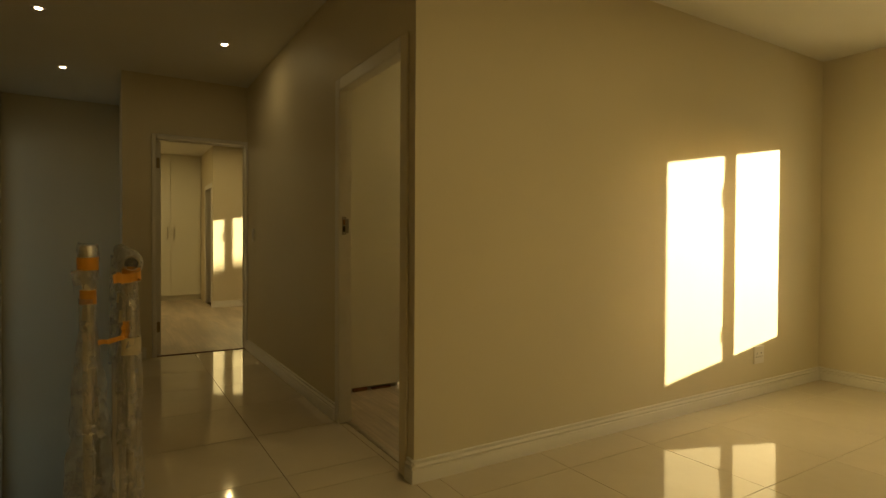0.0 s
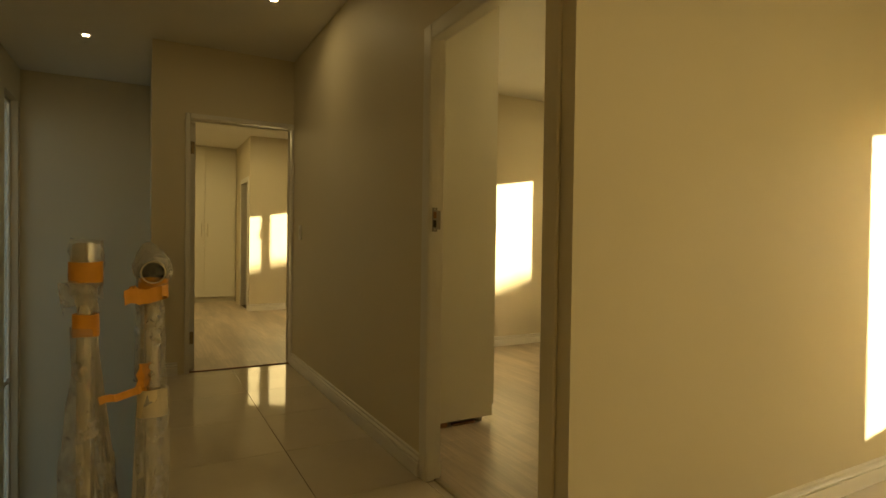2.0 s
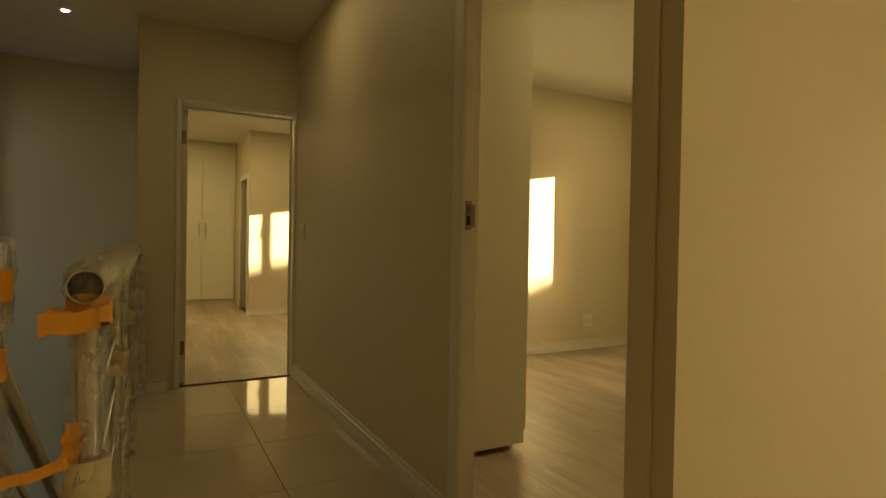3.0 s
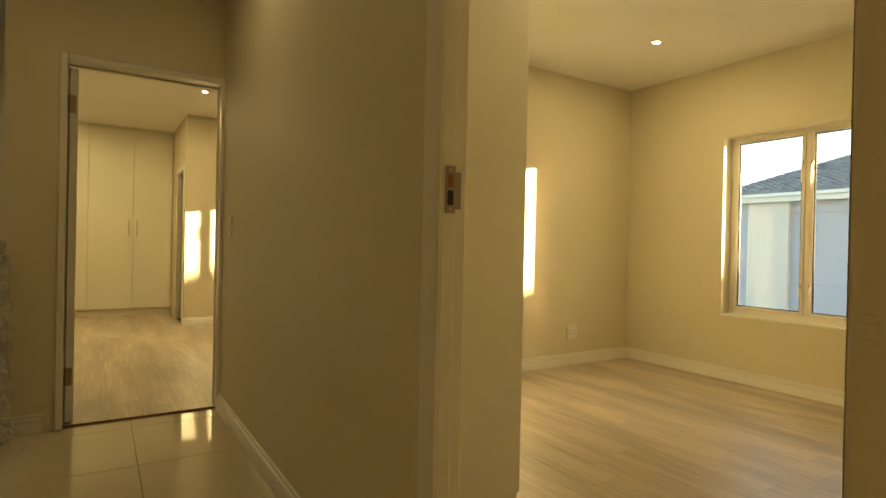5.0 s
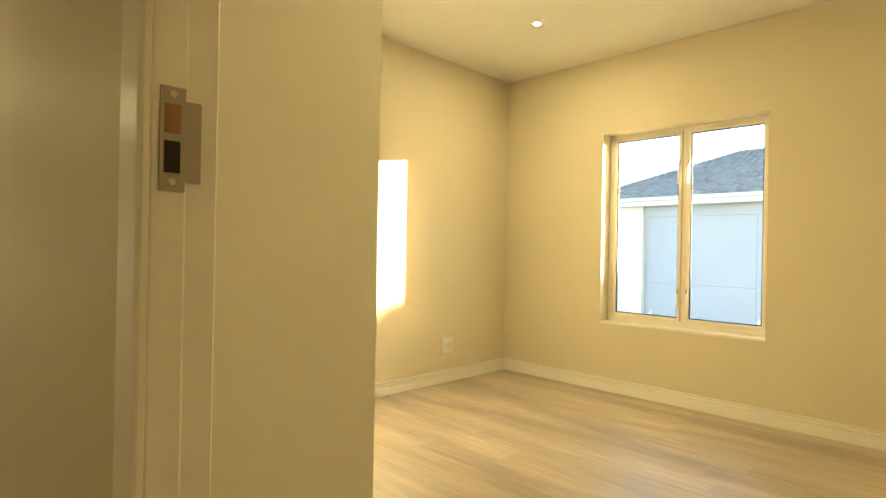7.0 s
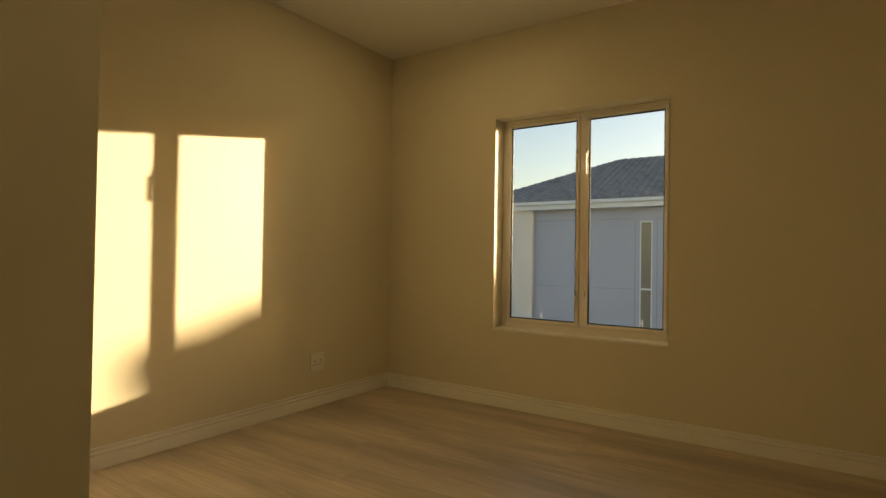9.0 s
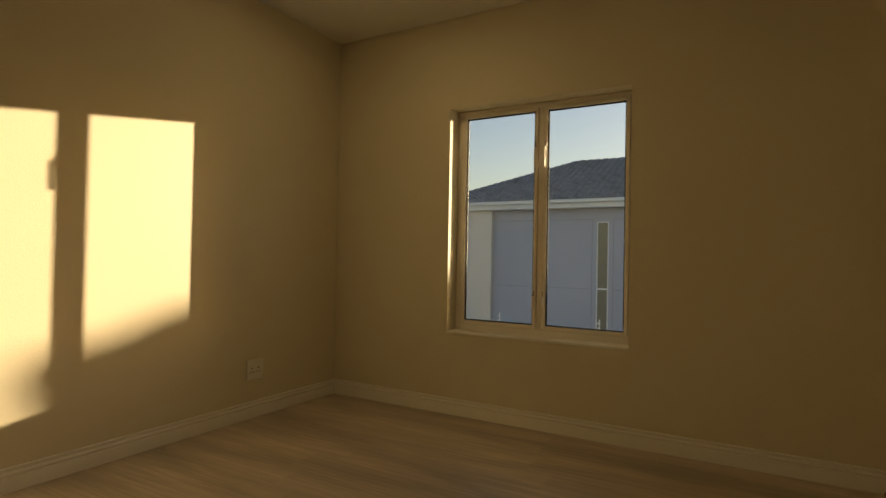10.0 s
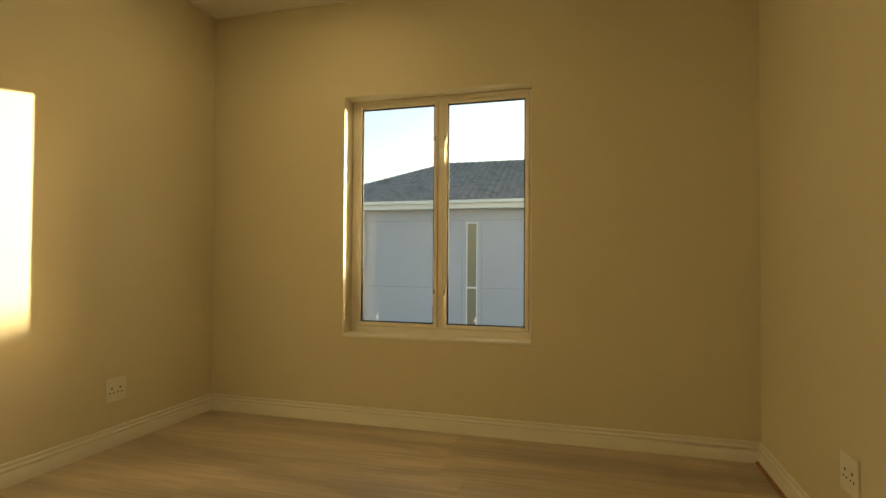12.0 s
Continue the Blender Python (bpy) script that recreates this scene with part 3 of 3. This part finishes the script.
def steel_post(parent, x, y, top):
    bm = bmesh.new()
    rod(bm, (x, y, 0.0), (x, y, top), 0.019, 24)
    rod(bm, (x, y, 0.0), (x, y, 0.012), 0.045, 28)
    rod(bm, (x, y, top - 0.02), (x, y, top), 0.023, 24)
    p = part("post", bm, STEEL, parent, "stainless steel post", smooth=True)
    for i in range(5):
        z = 0.16 + 0.155 * i
        bm = bmesh.new()
        rod(bm, (x - 0.001, y - 0.028, z), (x - 0.001, y - 0.010, z), 0.008, 14)
        part("rod_holder", bm, STEEL, p, smooth=True)
    return p


rail = thing("landing_balustrade", RX, 3.9, 0, "stainless steel balustrade wrapped in crinkled protective plastic", "balustrade")
for y in (RY + 0.06, 3.25, 4.36, 5.46):
    p = steel_post(rail, RX, y, 0.985)
    bm = bmesh.new()
    sleeve(bm, (RX, y, 0.02), (RX, y, 0.965), *((0.088, 0.070) if y > 5 else (0.046, 0.028)))
    crumple(bm, 0.010, 14, y)
    part("plastic_wrap", bm, FILM, p, "loose clear plastic wrap")
    bm = bmesh.new()
    tube(bm, (RX, y, 0.655), (RX, y, 0.725), 0.034, 0.003)
    crumple(bm, 0.006, 20, y)
    part("tape", bm, CREAM_TAPE, p, "cream masking tape band", smooth=True)
bm = bmesh.new()
tube(bm, (RX, RY, RZ0), (RX, 5.56, RZ0), 0.027, 0.003, 32)
part("handrail", bm, STEEL, rail, "round steel handrail tube", smooth=True)
for i in range(5):
    z = 0.16 + 0.155 * i
    bm = bmesh.new()
    rod(bm, (RX, RY + 0.03, z), (RX, 5.50, z), 0.004, 12)
    part("rail_rod", bm, STEEL, rail, smooth=True)
# film round the handrail: a crinkled tube along y
bm = bmesh.new()
rows = []
for j in range(111):
    yy = RY - 0.004 + (5.57 - RY) * (j / 110) ** 1.3
    rows.append([bm.verts.new((RX + (0.033 + 0.012 * min(1.0, j / 12) * (1 + noise.noise((i * 0.9, j * 0.8, 3)))) * math.cos(i * math.tau / 24), yy, RZ0 + (0.033 + 0.012 * min(1.0, j / 12) * (1 + noise.noise((i * 0.9, j * 0.8, 9)))) * math.sin(i * math.tau / 24))) for i in range(24)])
for j in range(110):
    for i in range(24):
        bm.faces.new((rows[j][i], rows[j][(i + 1) % 24], rows[j + 1][(i + 1) % 24], rows[j + 1][i]))
crumple(bm, 0.009, 30, 5)
part("rail_wrap", bm, FILM, rail, "crinkled glossy plastic wrap")
bm = bmesh.new()
bmesh.ops.create_icosphere(bm, subdivisions=3, radius=0.0235, matrix=Matrix.Translation((RX, RY + 0.026, RZ0)))
crumple(bm, 0.006, 90, 3)
part("film_plug", bm, SHEET, rail, "crumpled film stuffed into the open rail end")
bm = bmesh.new()
tube(bm, (RX, RY + 0.05, 0.945), (RX, RY + 0.06, 0.99), 0.034, 0.003)
crumple(bm, 0.009, 18, 2)
part("tape", bm, TAPE, rail, "torn orange tape band", smooth=True)


def flap(bm, p0, p1, width, n=10, wob=0.012, seed=0.0):
    """A strip of tape or film with thickness from p0 to p1."""
    a, b = Vector(p0), Vector(p1)
    up = Vector((0, 0, 1)) if abs((b - a).normalized().z) < 0.8 else Vector((1, 0, 0))
    w = (b - a).cross(up).normalized().cross(b - a).normalized() * width / 2
    t = (b - a).cross(w).normalized() * 0.0015
    rows = []
    for j in range(n + 1):
        p = a.lerp(b, j / n) + noise.noise_vector((j * 0.4, seed, 1.7)) * wob
        rows.append([bm.verts.new(p + w + t), bm.verts.new(p - w + t), bm.verts.new(p - w - t), bm.verts.new(p + w - t)])
    for j in range(n):
        for i in range(4):
            bm.faces.new((rows[j][i], rows[j][(i + 1) % 4], rows[j + 1][(i + 1) % 4], rows[j + 1][i]))
    bm.faces.new(rows[0])
    bm.faces.new(rows[-1])


for a, b, w, sd in (((RX - 0.060, RY - 0.01, 0.955), (RX + 0.022, RY + 0.01, 0.960), 0.034, 1), ((RX - 0.058, RY + 0.01, 0.975), (RX - 0.015, RY + 0.025, 0.945), 0.030, 4), ((RX - 0.022, RY + 0.035, 0.715), (RX - 0.020, RY + 0.035, 0.785), 0.026, 2), ((RX - 0.105, RY, 0.715), (RX - 0.02, RY + 0.025, 0.735), 0.018, 3)):
    bm = bmesh.new()
    flap(bm, a, b, w, wob=0.010, seed=sd)
    part("tape_flap", bm, TAPE, rail, "loose orange tape end", smooth=True)

# stair rail that goes down beside the landing
AX, AY = 0.222, 2.34
srail = thing("stair_balustrade", AX, AY, 0, "steel stair rail wrapped in loose plastic and orange tape", "balustrade")
pA = steel_post(srail, AX, AY, 0.955)
bm = bmesh.new()
tube(bm, (AX, AY, 0.955), (AX, AY + 0.02, 1.075), 0.030, 0.003, 28)
part("rail_end", bm, STEEL, srail, smooth=True)
bm = bmesh.new()
sleeve(bm, (AX, AY, 0.945), (AX, AY + 0.02, 1.09), 0.034, 0.036, rings=10)
crumple(bm, 0.010, 22, 7)
part("rail_wrap", bm, FILM, srail, "crinkled plastic cap", smooth=True)
bm = bmesh.new()
sleeve(bm, (AX + 0.005, AY + 0.02, 0.0), (AX, AY, 0.88), 0.095, 0.028, rings=30)
crumple(bm, 0.014, 11, 8)
part("plastic_sheet", bm, SHEET, srail, "hanging loose plastic sheet", smooth=True)
for z0, z1, r in ((0.985, 1.035, 0.035), (0.857, 0.910, 0.0275)):
    bm = bmesh.new()
    tube(bm, (AX, AY, z0), (AX, AY, z1), r, 0.003)
    crumple(bm, 0.004, 20, z0)
    part("tape", bm, TAPE, srail, "orange tape band", smooth=True)
bm = bmesh.new()
flap(bm, (AX - 0.07, AY - 0.01, 0.94), (AX + 0.02, AY - 0.03, 0.955), 0.06, wob=0.03, seed=5)
part("film_flap", bm, FILM, srail, "torn plastic film", smooth=True)
bm = bmesh.new()
tube(bm, (AX, AY + 0.03, 0.90), (AX, AY + 3.2, 0.90 - 3.2 * 0.72), 0.016, 0.003, 24)
part("handrail", bm, STEEL, srail, "sloping steel handrail", smooth=True)
for i in range(4):
    bm = bmesh.new()
    dz = 0.20 + 0.16 * i
    rod(bm, (AX, AY + 0.02, 0.96 - dz), (AX, AY + 3.2, 0.96 - dz - 3.2 * 0.72), 0.006, 10)
    part("rail_rod", bm, STEEL, srail, smooth=True)
for k in (1, 2, 3):
    yy = AY + 1.0 * k
    bm = bmesh.new()
    rod(bm, (AX, yy, 0.95 - k * 0.72), (AX, yy, -0.18 * (int((yy - 2.2) / 0.25) + 1) - 0.02), 0.019, 20)
    part("post", bm, STEEL, srail, "stainless steel post", smooth=True)

# ---- outside ----
bm = bmesh.new()
box(bm, -400, 900, -700, 700, LOW - 0.4, LOW - 0.15)
tagged(part("ground", bm, EARTH), "bare dry ground around the houses", "ground", kind="structure")
NX, NZ = 23.4, 3.07
house = thing("neighbour_house", NX + 6, 2, LOW - 0.15, "grey plastered two-storey house with a dark tiled hip roof", "house")
NY0, NY1 = -9.6, 14.93
SWY = (7.70, 8.17)   # slit window
bm = bmesh.new()
for q in ((NX, NX + 0.2, NY0, SWY[0], LOW - 0.15, NZ), (NX, NX + 0.2, SWY[1], NY1, LOW - 0.15, NZ), (NX, NX + 0.2, SWY[0], SWY[1], 2.52, NZ), (NX, NX + 0.2, SWY[0], SWY[1], LOW - 0.15, -1.9),
          (NX + 0.2, NX + 13, NY1 - 0.2, NY1, LOW - 0.15, NZ), (NX + 0.2, NX + 13, NY0, NY0 + 0.2, LOW - 0.15, NZ), (NX + 12.8, NX + 13, NY0 + 0.2, NY1 - 0.2, LOW - 0.15, NZ)):
    box(bm, *q)
part("wall", bm, RENDER_OUT, house, "pale grey plaster wall")
# flat strips on the wall face; the grooves' shadow is put into their colour
bm = bmesh.new()
for z in (2.60, -0.11):
    box(bm, NX - 0.006, NX - 0.001, NY0, SWY[0] - 0.15, z - 0.012, z + 0.012)
    box(bm, NX - 0.006, NX - 0.001, SWY[1] + 0.15, NY1, z - 0.012, z + 0.012)
for yj in (SWY[0] - 0.17, SWY[1] + 0.17):
    box(bm, NX - 0.006, NX - 0.001, yj - 0.012, yj + 0.012, LOW, 2.588)
part("plaster_joint", bm, mat("joint_shadow", (0.30, 0.32, 0.35), 0.9), house, "thin plaster joint, its shadow painted as a dark strip")
bm = bmesh.new()
for q in ((SWY[0], SWY[0] + 0.05, -1.9, 2.52), (SWY[1] - 0.05, SWY[1], -1.9, 2.52), (SWY[0] + 0.05, SWY[1] - 0.05, 2.47, 2.52), (SWY[0] + 0.05, SWY[1] - 0.05, -0.13, -0.06)):
    box(bm, NX + 0.02, NX + 0.08, *q)
nw = part("window", bm, WHITE_OUT, house, "tall narrow window with dark panes")
for z0, z1 in ((-0.06, 2.47), (-1.9, -0.13)):
    bm = bmesh.new()
    box(bm, NX + 0.05, NX + 0.06, SWY[0] + 0.05, SWY[1] - 0.05, z0, z1)
    part("pane", bm, mat("dim_pane", (0.26, 0.235, 0.17), 0.12, vary=0.1), nw)
bm = bmesh.new()
box(bm, NX - 0.42, NX - 0.38, NY0 - 0.4, NY1 + 0.4, NZ - 0.02, NZ + 0.32)
box(bm, NX - 0.38, NX, NY0 - 0.4, NY1 + 0.4, NZ - 0.02, NZ + 0.02)
part("fascia", bm, WHITE_OUT, house, "white fascia board and soffit")
bm = bmesh.new()
box(bm, NX - 0.53, NX - 0.42, NY0 - 0.42, NY1 + 0.42, NZ + 0.17, NZ + 0.31, 0.02, 2)
part("gutter", bm, WHITE_OUT, house, "white box gutter")
bm = bmesh.new()
rod(bm, (NX - 0.06, 14.15, LOW), (NX - 0.06, 14.15, NZ), 0.04, 16)
part("downpipe", bm, WHITE_OUT, house, "white downpipe")
# added box: its paler colour paints the reflected light on this wall strip
bm = bmesh.new()
box(bm, NX - 0.22, NX, 12.55, 14.05, LOW - 0.15, NZ - 0.02, 0.01)
part("light_strip", bm, mat("light_strip_paint", (0.66, 0.63, 0.58), 0.85, vary=0.04, scale=0.8, bump=0.002, bump_scale=30), house, "added pale box painted as the strip of reflected light")
# hip roof: underlay and laid tiles on the front slope
EX, EZ, RXX, RZ = NX - 0.45, NZ + 0.32, NX + 6.6, 6.05
R0, R1 = -3.0, 10.85
bm = bmesh.new()
e0, e1 = NY0 - 0.45, NY1 + 0.45
c = [bm.verts.new(p) for p in ((EX, e0, EZ), (EX, e1, EZ), (NX + 13.4, e1, EZ), (NX + 13.4, e0, EZ), (RXX, R0, RZ), (RXX, R1, RZ))]
for f in ((0, 1, 5, 4), (1, 2, 5), (2, 3, 4, 5), (3, 0, 4), (3, 2, 1, 0)):
    bm.faces.new([c[i] for i in f])
roof = part("roof", bm, ROOF, house, "dark grey hip roof")
slope = Vector((RXX - EX, 0, RZ - EZ))
rows_n, tw = 22, 0.30
nrm = Vector((-slope.z, 0, slope.x)).normalized()
verts, faces = [], []
for j in range(rows_n):
    f0, f1 = j / rows_n, (j + 1.06) / rows_n
    lo = e0 + (R0 - e0) * f0
    hi = e1 + (R1 - e1) * f0
    n = int((hi - lo) / tw)
    for k in range(n):
        y0 = lo + 0.05 + k * tw
        base = len(verts)
        for f, lift in ((f0, 0.105), (f1, 0.025)):
            for i in range(6):
                yy = y0 + tw * i / 5
                p = Vector((EX, 0, EZ)) + slope * min(f, 1.0) + nrm * (lift + 0.038 * math.cos(i / 5 * math.tau + 0.6))
                verts.append((p.x, yy, p.z))
        for i in range(6):
            p = Vector((EX, 0, EZ)) + slope * f0 + nrm * 0.005
            verts.append((p.x, y0 + tw * i / 5, p.z))
        for i in range(5):
            faces.append((base + i, base + i + 1, base + 7 + i, base + 6 + i))
            faces.append((base + 12 + i, base + 13 + i, base + 1 + i, base + i))
me = bpy.data.meshes.new("roof_tiles")
me.from_pydata(verts, [], faces)
me.materials.append(ROOF)
rt = tagged(new("roof_tiles", me), "dark wavy concrete roof tiles", kind="stuff")
rt.parent = house
rt.matrix_parent_inverse = house.matrix_basis.inverted()
bm = bmesh.new()
for a, b in (((EX, e0, EZ), (RXX, R0, RZ)), ((EX, e1, EZ), (RXX, R1, RZ)), ((RXX, R0, RZ), (RXX, R1, RZ))):
    A, B = Vector(a), Vector(b)
    n = int((B - A).length / 0.38)
    for k in range(n):
        rod(bm, A.lerp(B, k / n) + Vector((0, 0, 0.03)), A.lerp(B, (k + 1.1) / n) + Vector((0, 0, 0.0)), 0.12, 10, 0.10)
part("ridge_tiles", bm, ROOF, roof, "capping ridge tiles", smooth=True)
# boundary wall with electric fence poles
bm = bmesh.new()
box(bm, 12.0, 12.2, -25, 25, LOW - 0.15, -0.75)
bwall = tagged(part("boundary_wall", bm, RENDER_OUT), "plain plastered boundary wall with fence poles", "wall", kind="structure")
for y in (1.5, 5.23, 7.20, 12.0):
    pole = thing("fence_pole", 12.1, y, -0.75, "thin white electric fence pole on the boundary wall", "fence pole", "electric fence poles")
    bm = bmesh.new()
    rod(bm, (12.1, y, -0.75), (12.1, y, -0.05), 0.012, 10)
    part("pole", bm, WHITE_OUT, pole)
    for i in range(6):
        bm = bmesh.new()
        rod(bm, (12.08, y - 0.02, -0.12 - 0.1 * i), (12.08, y + 0.03, -0.12 - 0.1 * i), 0.018, 10)
        part("insulator", bm, WHITE_OUT, pole)


# ---- floor pieces ----
def piece(name, sx, sy, sz, bevel, material):
    bm = bmesh.new()
    box(bm, -sx / 2, sx / 2, -sy / 2, sy / 2, -sz, 0, 0)
    if bevel:
        bmesh.ops.bevel(bm, geom=[e for e in bm.edges if all(v.co.z > -1e-6 for v in e.verts)], offset=bevel, segments=1, affect="EDGES")
    return mesh_of(name, bm, material)


meshes = {}


def lay(name, x0, x1, y0, y1, parent, material, gap, bevel):
    if x1 - x0 < 0.03 or y1 - y0 < 0.03:
        return
    key = (name, round(x1 - x0, 3), round(y1 - y0, 3))
    if key not in meshes:
        meshes[key] = piece(name, x1 - x0 - gap, y1 - y0 - gap, 0.0075, bevel, material)
    ob = new(name, meshes[key])
    ob.location = ((x0 + x1) / 2, (y0 + y1) / 2, 0.0)
    ob.parent = parent


P = 0.61
zones = ((-0.68, XC, -3.06, 2.2), (FX, XC, 2.2, 5.585), (XC, XL, -3.06, YL), (XC, 1.52, D1[0] + 0.032, D1[1] - 0.03))
for zx0, zx1, zy0, zy1 in zones:
    for i in range(-4, 9):
        for j in range(-8, 9):
            a, b = 0.987 + i * P, 1.18 + j * P
            lay("tile", max(a, zx0), min(a + P, zx1), max(b, zy0), min(b + P, zy1), slab, TILE, 0.003, 0.0006)

rng = random.Random(4)
PW, PL = 0.193, 1.38
for parent, zs in ((bed_floor, ((1.535, XW, 2.12, YN),)), (far_floor, ((0.48, XW, 5.66, 9.37), (-1.08, 1.72, 9.37, 10.80), (-1.08, 0.48, 7.24, 9.37)))):
    for zx0, zx1, zy0, zy1 in zs:
        x = zx0
        while x < zx1 - 0.02:
            yy = zy0 - rng.random() * PL
            while yy < zy1:
                lay("plank", x, min(x + PW, zx1), max(yy, zy0), min(yy + PL, zy1), parent, PLANK, 0.0006, 0.0003)
                yy += PL
            x += PW
